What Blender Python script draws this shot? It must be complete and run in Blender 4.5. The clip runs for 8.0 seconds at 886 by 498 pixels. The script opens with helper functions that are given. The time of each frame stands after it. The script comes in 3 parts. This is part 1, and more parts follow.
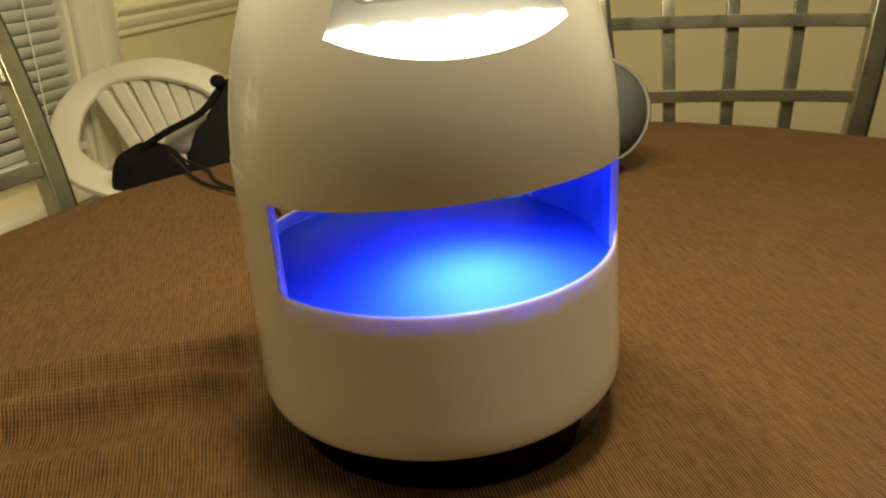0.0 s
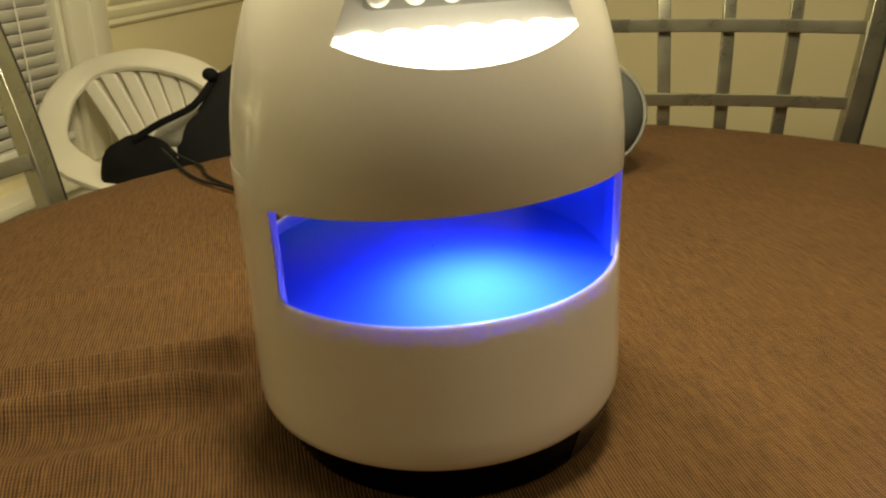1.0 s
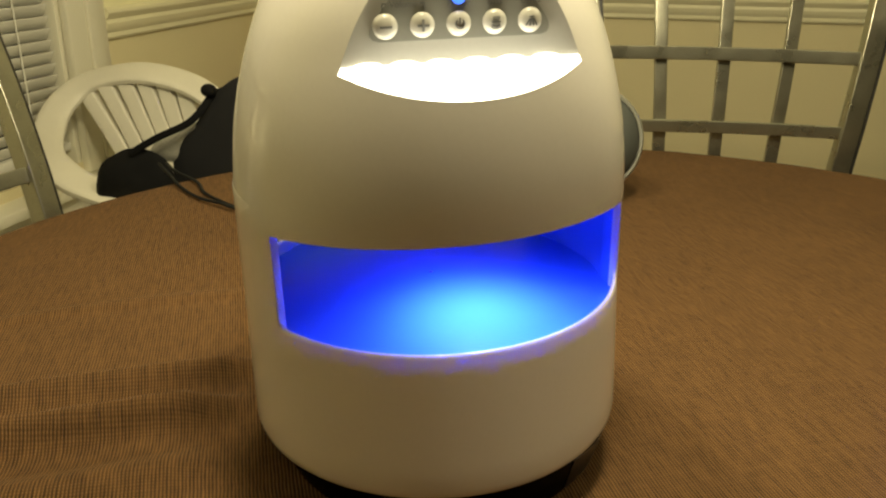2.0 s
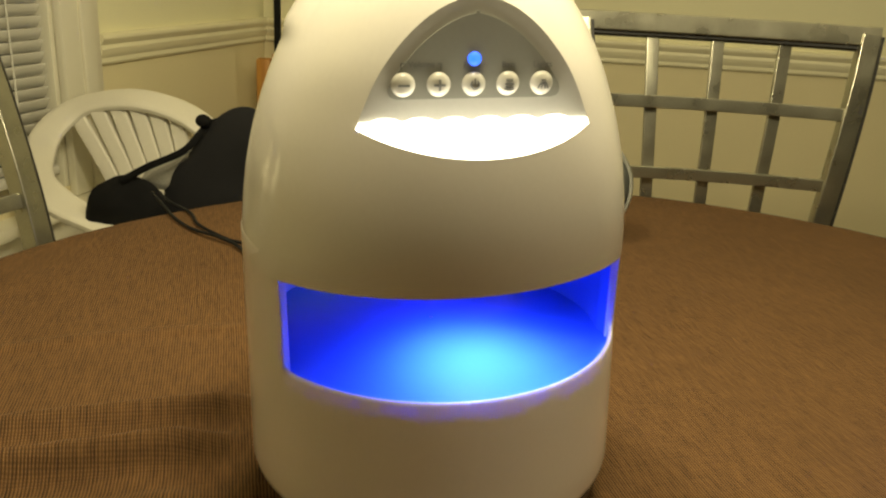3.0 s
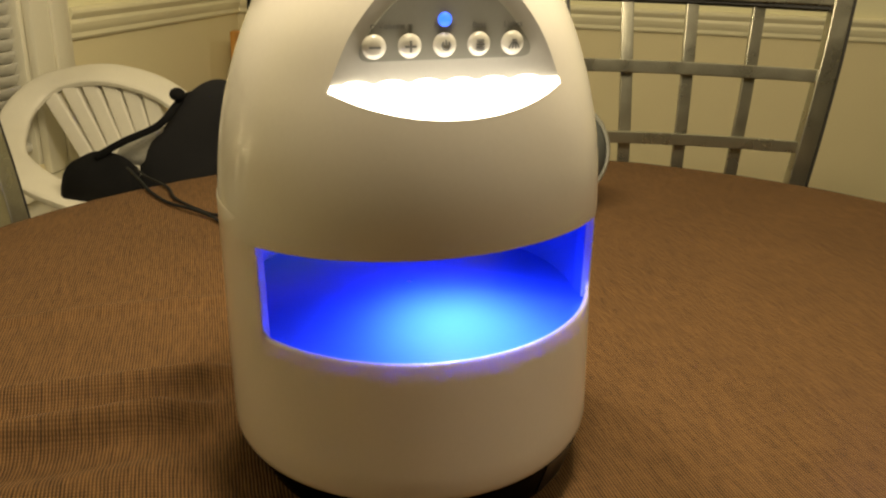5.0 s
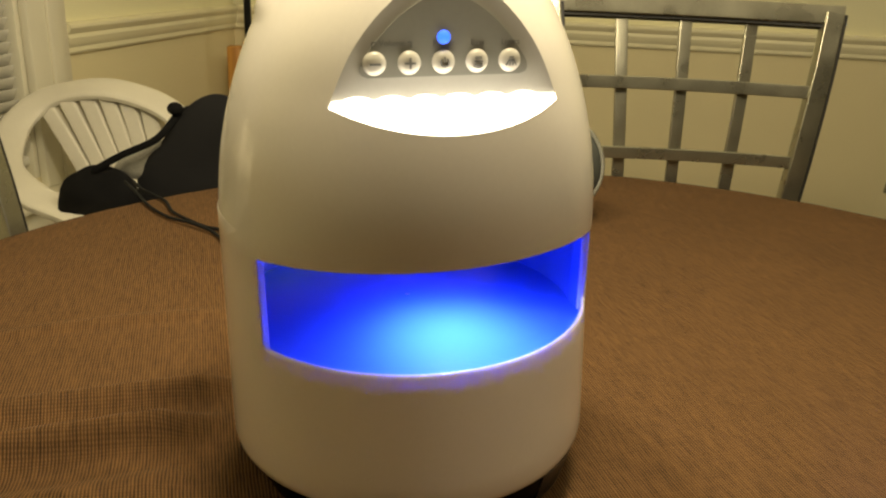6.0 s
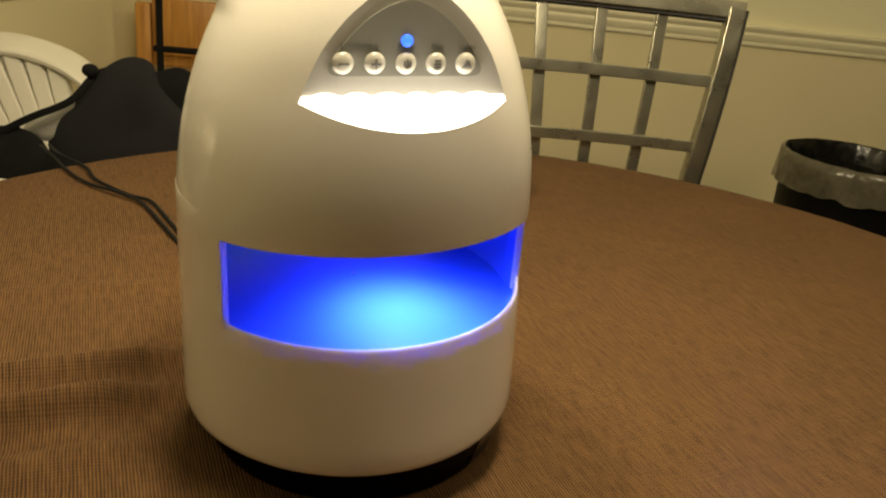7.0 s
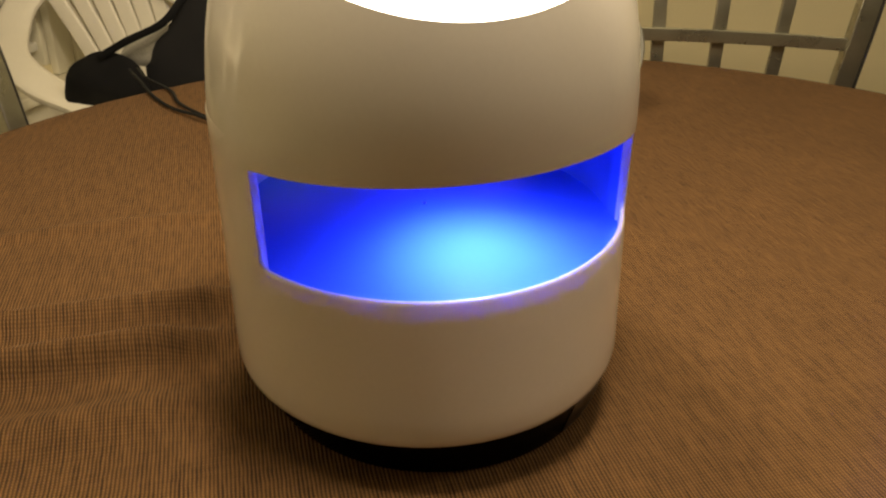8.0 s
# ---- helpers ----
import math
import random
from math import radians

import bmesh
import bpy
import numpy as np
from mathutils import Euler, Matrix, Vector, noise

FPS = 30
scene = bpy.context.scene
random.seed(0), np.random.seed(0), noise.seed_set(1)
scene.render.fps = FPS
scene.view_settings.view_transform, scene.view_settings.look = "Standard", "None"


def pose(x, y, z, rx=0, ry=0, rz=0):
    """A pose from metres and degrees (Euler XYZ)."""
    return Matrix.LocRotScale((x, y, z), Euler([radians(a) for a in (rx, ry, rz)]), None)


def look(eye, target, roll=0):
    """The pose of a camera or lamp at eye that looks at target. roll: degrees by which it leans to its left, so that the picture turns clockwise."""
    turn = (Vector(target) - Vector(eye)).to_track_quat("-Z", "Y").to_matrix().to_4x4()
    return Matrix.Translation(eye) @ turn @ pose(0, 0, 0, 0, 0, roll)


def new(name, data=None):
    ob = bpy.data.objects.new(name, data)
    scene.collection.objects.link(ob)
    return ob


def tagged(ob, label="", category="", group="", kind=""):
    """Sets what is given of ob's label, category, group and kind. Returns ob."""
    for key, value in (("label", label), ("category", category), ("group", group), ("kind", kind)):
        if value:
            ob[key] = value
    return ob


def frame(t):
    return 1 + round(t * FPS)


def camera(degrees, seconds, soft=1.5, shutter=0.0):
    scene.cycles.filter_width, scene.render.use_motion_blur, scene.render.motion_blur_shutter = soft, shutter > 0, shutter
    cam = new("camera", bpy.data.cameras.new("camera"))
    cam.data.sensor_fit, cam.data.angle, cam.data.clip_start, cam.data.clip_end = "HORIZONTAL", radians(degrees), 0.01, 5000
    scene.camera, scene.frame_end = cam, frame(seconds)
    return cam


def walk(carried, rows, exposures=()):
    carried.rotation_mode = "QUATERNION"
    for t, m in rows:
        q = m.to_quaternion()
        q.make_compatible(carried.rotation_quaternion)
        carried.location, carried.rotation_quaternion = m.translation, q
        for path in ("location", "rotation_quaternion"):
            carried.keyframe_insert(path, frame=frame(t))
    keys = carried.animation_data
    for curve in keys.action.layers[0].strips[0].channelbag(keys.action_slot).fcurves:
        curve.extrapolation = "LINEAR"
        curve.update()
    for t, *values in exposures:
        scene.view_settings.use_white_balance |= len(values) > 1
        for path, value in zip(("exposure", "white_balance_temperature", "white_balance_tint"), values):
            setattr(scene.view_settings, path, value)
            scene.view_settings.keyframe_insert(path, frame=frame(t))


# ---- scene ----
cam = camera(57.9, 8.0, soft=2.2)
PATH = [
    (0, (0.012, -0.421, 1.023), (-0.078, 1.423, 0.255), -1.8),
    (0.5, (0.014, -0.419, 1.022), (-0.08, 1.422, 0.249), -2.0),
    (1, (0.004, -0.415, 1.028), (-0.052, 1.425, 0.246), -0.4),
    (1.5, (0.004, -0.413, 1.03), (-0.042, 1.439, 0.277), 0.0),
    (2, (0.0, -0.415, 1.034), (-0.036, 1.441, 0.29), 1.0),
    (2.2, (-0.009, -0.412, 1.041), (-0.049, 1.453, 0.318), 2.2),
    (3.3, (-0.013, -0.423, 1.046), (0.003, 1.463, 0.38), 3.5),
    (3.5, (-0.014, -0.423, 1.047), (-0.009, 1.46, 0.372), 3.9),
    (4, (-0.015, -0.425, 1.046), (0.071, 1.434, 0.311), 3.8),
    (4.5, (-0.014, -0.425, 1.045), (0.07, 1.429, 0.299), 3.6),
    (5.8, (-0.003, -0.426, 1.037), (0.018, 1.448, 0.339), 1.1),
    (6, (-0.011, -0.431, 1.043), (0.059, 1.442, 0.346), 2.8),
    (6.2, (-0.02, -0.433, 1.05), (0.088, 1.432, 0.336), 4.1),
    (6.5, (-0.028, -0.439, 1.056), (0.165, 1.417, 0.336), 5.8),
    (6.7, (-0.035, -0.45, 1.063), (0.27, 1.388, 0.338), 7.7),
    (6.8, (-0.037, -0.457, 1.061), (0.298, 1.381, 0.349), 6.6),
    (7, (-0.038, -0.456, 1.062), (0.273, 1.368, 0.304), 6.7),
    (7.2, (-0.03, -0.438, 1.052), (0.233, 1.368, 0.236), 4.6),
    (7.4, (-0.018, -0.416, 1.047), (0.19, 1.366, 0.162), 3.7),
    (7.5, (-0.021, -0.411, 1.046), (0.167, 1.374, 0.164), 4.1),
    (7.7, (-0.018, -0.401, 1.049), (0.088, 1.372, 0.129), 4.7),
    (8, (-0.007, -0.379, 1.034), (0.007, 1.376, 0.074), 2.1),
]
walk(cam, [(t, look(eye, target, roll)) for t, eye, target, roll in PATH],
     [(0.0, 0, 6500, 9), (2.0, 0, 6500, 4), (3.5, 0, 6500, 7), (4.5, 0, 6500, 14), (6.5, 0, 6500, 11), (7.0, 0, 6500, 13), (8.0, 0, 6500, 20)])

# ---- light ----
world = bpy.data.worlds.new("night")
scene.world = world
world.use_nodes = True
world.node_tree.nodes["Background"].inputs[0].default_value = (0.02, 0.025, 0.04, 1)
world.node_tree.nodes["Background"].inputs[1].default_value = 0.1


def lamp(name, kind, m, energy, colour, **more):
    data = bpy.data.lights.new(name, kind)
    data.energy, data.color = energy, colour
    for key, value in more.items():
        if key == "size":
            data.size = value
        elif key == "radius":
            data.shadow_soft_size = value
        elif key == "angle":
            data.spot_size, data.spot_blend = radians(value), 1.0
    if kind == "AREA":
        data.shape = "DISK"
    ob = new(name, data)
    ob.matrix_world = m
    return ob


DEV = pose(-0.0132, 0.001, 0.7495, 0, -1.8, 14)      # the lamp speaker's foot on the table
WARM = (1.0, 0.85, 0.53)
for k in range(3):      # the bulbs of the lamp that hangs over the table
    a = radians(30 + 120 * k)
    lamp("bulb_light", "POINT", pose(0.02 + 0.15 * math.cos(a), 0.035 + 0.15 * math.sin(a), 1.41), 11.8, WARM, radius=0.04)
lamp("room_light", "POINT", pose(1.4, -0.1, 1.95), 20.0, WARM, radius=0.09)      # the lamp whose glint lies on the back chair rail
lamp("blue_cavity_light", "SPOT", DEV @ look((0.016, -0.055, 0.1535), (0.018, -0.066, 0.1)), 4.0, (0.09, 0.13, 1.0), radius=0.006, angle=150)
# added fill without a fitting: spreads blue through the cavity beyond the LED's spot
lamp("blue_cavity_glow", "POINT", DEV @ pose(0, 0.0, 0.140), 0.09, (0.0, 0.03, 1.0), radius=0.012)


# ---- materials ----
def mat(name, colour, rough=0.5, metal=0.0, vary=0.12, scale=30.0, bump=0.0, fine=400.0, coat=0.0, spec=0.5):
    """A plain surface with two scales of variation: broad mottling and fine grain."""
    m = bpy.data.materials.new(name)
    m.use_nodes = True
    t = m.node_tree
    n, l = t.nodes, t.links
    b = n["Principled BSDF"]
    b.inputs["Roughness"].default_value, b.inputs["Metallic"].default_value = rough, metal
    b.inputs["Coat Weight"].default_value = coat
    b.inputs["Specular IOR Level"].default_value = spec
    c = n.new("ShaderNodeTexCoord")
    big, small = n.new("ShaderNodeTexNoise"), n.new("ShaderNodeTexNoise")
    big.inputs["Scale"].default_value, small.inputs["Scale"].default_value = scale, fine
    big.inputs["Detail"].default_value, small.inputs["Detail"].default_value = 5, 3
    for x in (big, small):
        l.new(c.outputs["Object"], x.inputs["Vector"])
    add = n.new("ShaderNodeMath")
    add.operation = "ADD"
    l.new(big.outputs[0], add.inputs[0]), l.new(small.outputs[0], add.inputs[1])
    ramp = n.new("ShaderNodeMapRange")
    ramp.inputs["From Min"].default_value, ramp.inputs["From Max"].default_value = 0.6, 1.4
    ramp.inputs["To Min"].default_value, ramp.inputs["To Max"].default_value = 1 - vary, 1 + vary
    l.new(add.outputs[0], ramp.inputs["Value"])
    mix = n.new("ShaderNodeVectorMath")
    mix.operation = "SCALE"
    mix.inputs[0].default_value = colour[:3]
    l.new(ramp.outputs[0], mix.inputs["Scale"])
    l.new(mix.outputs[0], b.inputs["Base Color"])
    rr = n.new("ShaderNodeMapRange")
    rr.inputs["From Min"].default_value, rr.inputs["From Max"].default_value = 0.3, 0.7
    rr.inputs["To Min"].default_value, rr.inputs["To Max"].default_value = rough * 0.85, min(1, rough * 1.15)
    l.new(big.outputs[0], rr.inputs["Value"]), l.new(rr.outputs[0], b.inputs["Roughness"])
    if bump:
        k = n.new("ShaderNodeBump")
        k.inputs["Strength"].default_value, k.inputs["Distance"].default_value = 0.5, bump
        l.new(small.outputs[0], k.inputs["Height"]), l.new(k.outputs[0], b.inputs["Normal"])
    return m


def glow(name, colour, strength, base=(0.8, 0.8, 0.78)):
    m = bpy.data.materials.new(name)
    m.use_nodes = True
    b = m.node_tree.nodes["Principled BSDF"]
    b.inputs["Base Color"].default_value = (*base, 1)
    b.inputs["Emission Color"].default_value = (*colour, 1)
    b.inputs["Emission Strength"].default_value = strength
    return m


def cloth():
    """Coarse brown plain weave: warp and weft threads of about 1.7 mm with slubs."""
    m = bpy.data.materials.new("brown_woven_cloth")
    m.use_nodes = True
    t = m.node_tree
    n, l = t.nodes, t.links
    b = n["Principled BSDF"]
    b.inputs["Roughness"].default_value = 0.85
    b.inputs["Specular IOR Level"].default_value = 0.25
    b.inputs["Sheen Weight"].default_value = 0.0
    c = n.new("ShaderNodeTexCoord")
    turn = n.new("ShaderNodeMapping")
    turn.inputs["Rotation"].default_value = (0, 0, radians(-15))
    l.new(c.outputs["Object"], turn.inputs["Vector"])
    waves = []
    for axis, scale in (("X", 160), ("Y", 172)):
        w = n.new("ShaderNodeTexWave")
        w.bands_direction = axis
        w.inputs["Scale"].default_value, w.inputs["Distortion"].default_value = scale, 1.7
        w.inputs["Detail"].default_value, w.inputs["Detail Scale"].default_value = 2.5, 0.5
        l.new(turn.outputs[0], w.inputs["Vector"])
        waves.append(w)
    slubs = []
    for sx, sy in ((1500, 170), (120, 1400)):
        stretch = n.new("ShaderNodeMapping")
        stretch.inputs["Scale"].default_value = (sx, sy, 1)
        l.new(turn.outputs[0], stretch.inputs["Vector"])
        s = n.new("ShaderNodeTexNoise")
        s.inputs["Scale"].default_value, s.inputs["Detail"].default_value = 0.35, 3
        l.new(stretch.outputs[0], s.inputs["Vector"])
        slubs.append(s)
    def math_(op, a, v):
        x = n.new("ShaderNodeMath")
        x.operation = op
        l.new(a, x.inputs[0])
        if isinstance(v, (int, float)):
            x.inputs[1].default_value = v
        else:
            l.new(v, x.inputs[1])
        return x.outputs[0]
    weave = math_("ADD", math_("MULTIPLY", waves[0].outputs["Fac"], 0.66), math_("MULTIPLY", math_("MULTIPLY", waves[0].outputs["Fac"], waves[1].outputs["Fac"]), 0.36))
    slub = math_("ADD", math_("MULTIPLY", slubs[0].outputs[0], 0.76), math_("MULTIPLY", slubs[1].outputs[0], 0.24))
    height = math_("ADD", math_("MULTIPLY", weave, 0.55), math_("MULTIPLY", slub, 0.70))
    ramp = n.new("ShaderNodeValToRGB")
    ramp.color_ramp.elements[0].position, ramp.color_ramp.elements[0].color = 0.25, (0.014, 0.0060, 0.0021, 1)
    ramp.color_ramp.elements[1].position, ramp.color_ramp.elements[1].color = 0.95, (0.200, 0.103, 0.036, 1)
    l.new(height, ramp.inputs[0])
    wide = n.new("ShaderNodeTexNoise")
    wide.inputs["Scale"].default_value, wide.inputs["Detail"].default_value = 7, 4
    l.new(turn.outputs[0], wide.inputs["Vector"])
    tone = n.new("ShaderNodeMapRange")
    tone.inputs["To Min"].default_value, tone.inputs["To Max"].default_value = 0.82, 1.18
    l.new(wide.outputs[0], tone.inputs["Value"])
    mul = n.new("ShaderNodeVectorMath")
    mul.operation = "SCALE"
    l.new(ramp.outputs[0], mul.inputs[0]), l.new(tone.outputs[0], mul.inputs["Scale"])
    l.new(mul.outputs[0], b.inputs["Base Color"])
    k = n.new("ShaderNodeBump")
    k.inputs["Strength"].default_value, k.inputs["Distance"].default_value = 0.9, 0.0015
    l.new(height, k.inputs["Height"]), l.new(k.outputs[0], b.inputs["Normal"])
    return m


def grain(name, dark, light, rough=0.45):
    """Straight-grained wood, grain along z."""
    m = bpy.data.materials.new(name)
    m.use_nodes = True
    n, l = m.node_tree.nodes, m.node_tree.links
    b = n["Principled BSDF"]
    b.inputs["Roughness"].default_value = rough
    c, s, x, r = n.new("ShaderNodeTexCoord"), n.new("ShaderNodeMapping"), n.new("ShaderNodeTexNoise"), n.new("ShaderNodeValToRGB")
    s.inputs["Scale"].default_value = (60, 60, 4)
    x.inputs["Scale"].default_value, x.inputs["Detail"].default_value = 1.5, 6
    l.new(c.outputs["Object"], s.inputs["Vector"]), l.new(s.outputs[0], x.inputs["Vector"]), l.new(x.outputs[0], r.inputs[0])
    r.color_ramp.elements[0].position, r.color_ramp.elements[0].color = 0.3, (*dark, 1)
    r.color_ramp.elements[1].position, r.color_ramp.elements[1].color = 0.7, (*light, 1)
    l.new(r.outputs[0], b.inputs["Base Color"])
    return m


M_WHITE = mat("glossy_white_plastic", (0.76, 0.725, 0.68), 0.16, vary=0.02, scale=8, coat=0.35)
# the blue lamp's light is put into the base colour of both cavity plastics
M_INNER = mat("blue_lit_cavity_plastic", (0.07, 0.19, 0.55), 0.2, vary=0.02, spec=0.2)
M_FLOORLIT = mat("blue_lit_floor_plastic", (0.06, 0.19, 0.55), 0.5, vary=0.02, spec=0.12)
M_BLACK = mat("black_base_plastic", (0.0015, 0.0015, 0.0018), 0.22, vary=0.2, spec=0.03)
M_COVER = mat("dark_grey_cover_plastic", (0.012, 0.012, 0.014), 0.3, vary=0.2, spec=0.3)
M_SHELL = mat("translucent_white_plastic", (0.76, 0.71, 0.67), 0.16, vary=0.02, scale=8, coat=0.35)
M_SHELL.node_tree.nodes["Principled BSDF"].inputs["Subsurface Weight"].default_value = 0.10
M_SHELL.node_tree.nodes["Principled BSDF"].inputs["Subsurface Radius"].default_value = (0.35, 0.45, 1.0)
M_SHELL.node_tree.nodes["Principled BSDF"].inputs["Subsurface Scale"].default_value = 0.0085
M_PANEL = mat("grey_panel_plastic", (0.46, 0.45, 0.42), 0.35, vary=0.03)
M_OVER = mat("grey_keypad_film", (0.27, 0.27, 0.245), 0.4, vary=0.04)
M_BUTTON = mat("pearl_button_plastic", (0.58, 0.56, 0.51), 0.22, vary=0.03)
M_INK = mat("dark_grey_print", (0.19, 0.19, 0.19), 0.6)
M_LENS = glow("white_lamp_lens", (1.0, 0.90, 0.68), 8.0)
M_BLUE = glow("blue_indicator", (0.025, 0.13, 1.0), 2.6, (0.02, 0.05, 0.2))
M_BLUELED = glow("blue_cavity_led", (0.02, 0.12, 1.0), 6.0)
M_CLOTH = cloth()
M_METAL = mat("pewter_painted_metal", (0.38, 0.37, 0.30), 0.29, 0.92, vary=0.18, scale=25, bump=0.0002, fine=900)
# near-black colour for the strips that paint shade on the chair backs
M_EDGESHADE = mat("painted_edge_shade", (0.012, 0.011, 0.010), 0.6)
M_SEAT = mat("brown_vinyl_seat", (0.06, 0.04, 0.03), 0.6, bump=0.0005)
M_RESIN = mat("white_resin", (0.74, 0.71, 0.62), 0.45, vary=0.05, scale=12)
M_BAG = mat("black_nylon_fabric", (0.0035, 0.0035, 0.004), 0.85, vary=0.3, spec=0.2, scale=18, bump=0.0006, fine=1200)
M_BAGPANEL = mat("charcoal_canvas", (0.013, 0.013, 0.0145), 0.85, vary=0.25, scale=30, bump=0.0006, fine=1200, spec=0.2)
M_LINING = mat("grey_lining", (0.28, 0.27, 0.23), 0.6, vary=0.2)
M_CORD = mat("black_cord", (0.006, 0.006, 0.006), 0.7, spec=0.2)
M_UPPER = mat("cream_wall_paint", (0.86, 0.83, 0.58), 0.75, vary=0.03, scale=3, bump=0.0004, fine=220)
M_LOWER = mat("tan_wall_paint", (0.80, 0.72, 0.47), 0.75, vary=0.04, scale=3, bump=0.0004, fine=220)
M_TRIM = mat("cream_gloss_trim", (0.86, 0.82, 0.60), 0.35, vary=0.03, scale=6)
M_CASING = mat("off_white_casing", (0.82, 0.79, 0.66), 0.4, vary=0.03, scale=6)
M_SLAT = mat("white_blind_slat", (0.82, 0.81, 0.76), 0.45, vary=0.04, scale=10)
M_CEIL = mat("white_ceiling_paint", (0.70, 0.67, 0.58), 0.9, vary=0.03, scale=2)
M_FLOOR = mat("brown_carpet", (0.14, 0.10, 0.065), 0.95, vary=0.2, scale=20, bump=0.002, fine=600)
M_WOOD = grain("orange_pine", (0.46, 0.20, 0.035), (0.66, 0.33, 0.07))
M_CANE = mat("tan_cane", (0.40, 0.24, 0.10), 0.7, vary=0.25, scale=120)
M_BINK = mat("black_bin_plastic", (0.004, 0.004, 0.004), 0.5, spec=0.15)
M_FILM = mat("clear_liner_film", (0.11, 0.10, 0.072), 0.22, vary=0.35, scale=25, bump=0.003, fine=60)
M_GREY = mat("dark_grey_mesh_fabric", (0.055, 0.06, 0.055), 0.7, vary=0.2, scale=40, bump=0.0006, fine=1500)
M_RIM = mat("pale_grey_plastic", (0.20, 0.20, 0.17), 0.4)
M_TABLEWOOD = grain("dark_table_wood", (0.05, 0.025, 0.012), (0.10, 0.05, 0.025))
M_GLASS = mat("dark_window_glass", (0.02, 0.02, 0.025), 0.05, vary=0.05)


# ---- building helpers ----
def finish(bm, smooth=35):
    bmesh.ops.recalc_face_normals(bm, faces=bm.faces)
    me = bpy.data.meshes.new("m")
    bm.to_mesh(me)
    bm.free()
    if smooth:
        for p in me.polygons:
            p.use_smooth = True
        me.set_sharp_from_angle(angle=radians(smooth))
    return me


def part(name, bm, material, parent=None, label="", smooth=35):
    """A bmesh as one mesh object, in its thing's own coordinates."""
    me = finish(bm, smooth)
    me.name = name
    me.materials.append(material)
    ob = new(name, me)
    ob.parent = parent
    return tagged(ob, label)


def thing(name, m, label, category, group="", kind=""):
    ob = new(name)
    ob.matrix_world = m
    ob.empty_display_size = 0.05
    return tagged(ob, label, category, group, kind)


def structure(name, bm, materials, label, m=None, smooth=0):
    me = finish(bm, smooth)
    for x in materials:
        me.materials.append(x)
    ob = new(name, me)
    if m:
        ob.matrix_world = m
    return tagged(ob, label, name.split("_")[0], kind="structure")


def box(bm, a, b, bevel=0.0, segments=2, m=None):
    """A box between two corners, bevelled, added to bm."""
    r = bmesh.ops.create_cube(bm, size=1)
    vs = r["verts"]
    for v in vs:
        v.co = Vector([(p + q) / 2 + c * (q - p) for p, q, c in zip(a, b, v.co)])
    if bevel:
        es = list({e for v in vs for e in v.link_edges})
        g = bmesh.ops.bevel(bm, geom=es, offset=bevel, segments=segments, affect="EDGES", profile=0.5)
        vs = list({v for f in g["faces"] for v in f.verts} | {v for v in vs if v.is_valid})
    if m:
        for v in vs:
            v.co = m @ v.co
    return bm


def boxed(a, b, bevel=0.0, segments=2):
    return box(bmesh.new(), a, b, bevel, segments)


def lathe(bm, profile, n=96, centre=(0, 0), a0=0.0, a1=360.0, shape=None):
    """Revolves (r, z) pairs; shape(angle, r, z) may bend the result."""
    full = abs(a1 - a0) >= 359.9
    rows = []
    steps = n if full else n + 1
    for r, z in profile:
        row = []
        for i in range(steps):
            a = radians(a0 + (a1 - a0) * i / n)
            p = shape(a, r, z) if shape else (r * math.cos(a), r * math.sin(a), z)
            row.append(bm.verts.new((p[0] + centre[0], p[1] + centre[1], p[2])))
        rows.append(row)
    for lo, hi in zip(rows, rows[1:]):
        for i in range(n):
            j = (i + 1) % steps
            bm.faces.new((lo[i], lo[j], hi[j], hi[i]))
    return rows


def smooth_path(points, per=8):
    """A Catmull-Rom path through points."""
    ps = [Vector(p) for p in points]
    ps = [ps[0] * 2 - ps[1]] + ps + [ps[-1] * 2 - ps[-2]]
    out = []
    for a, b, c, d in zip(ps, ps[1:], ps[2:], ps[3:]):
        for i in range(per):
            t = i / per
            out.append(0.5 * (2 * b + (c - a) * t + (2 * a - 5 * b + 4 * c - d) * t * t + (3 * b - a - 3 * c + d) * t ** 3))
    out.append(ps[-2])
    return out


def sweep(bm, path, wide, thick, up=(0, 0, 1), n=12, taper=None, flat=2.0):
    """A rounded band along path: wide across, thick along up. flat above 2 squares the section."""
    rows = []
    for i, p in enumerate(path):
        t = (path[min(i + 1, len(path) - 1)] - path[max(i - 1, 0)]).normalized()
        u = Vector(up(i / (len(path) - 1)) if callable(up) else up)
        side = t.cross(u).normalized()
        u = side.cross(t).normalized()
        k = taper(i / (len(path) - 1)) if taper else 1.0
        row = []
        for j in range(n):
            a = 2 * math.pi * j / n
            c, s = math.cos(a), math.sin(a)
            c, s = math.copysign(abs(c) ** (2 / flat), c), math.copysign(abs(s) ** (2 / flat), s)
            row.append(bm.verts.new(p + side * (c * wide * k / 2) + u * (s * thick * k / 2)))
        rows.append(row)
    for lo, hi in zip(rows, rows[1:]):
        for j in range(n):
            bm.faces.new((lo[j], lo[(j + 1) % n], hi[(j + 1) % n], hi[j]))
    bm.faces.new(rows[0][::-1]), bm.faces.new(rows[-1])
    return bm


def swept(points, wide, thick, up=(0, 0, 1), per=8, n=12, taper=None, flat=2.0):
    return sweep(bmesh.new(), smooth_path(points, per), wide, thick, up, n, taper, flat)


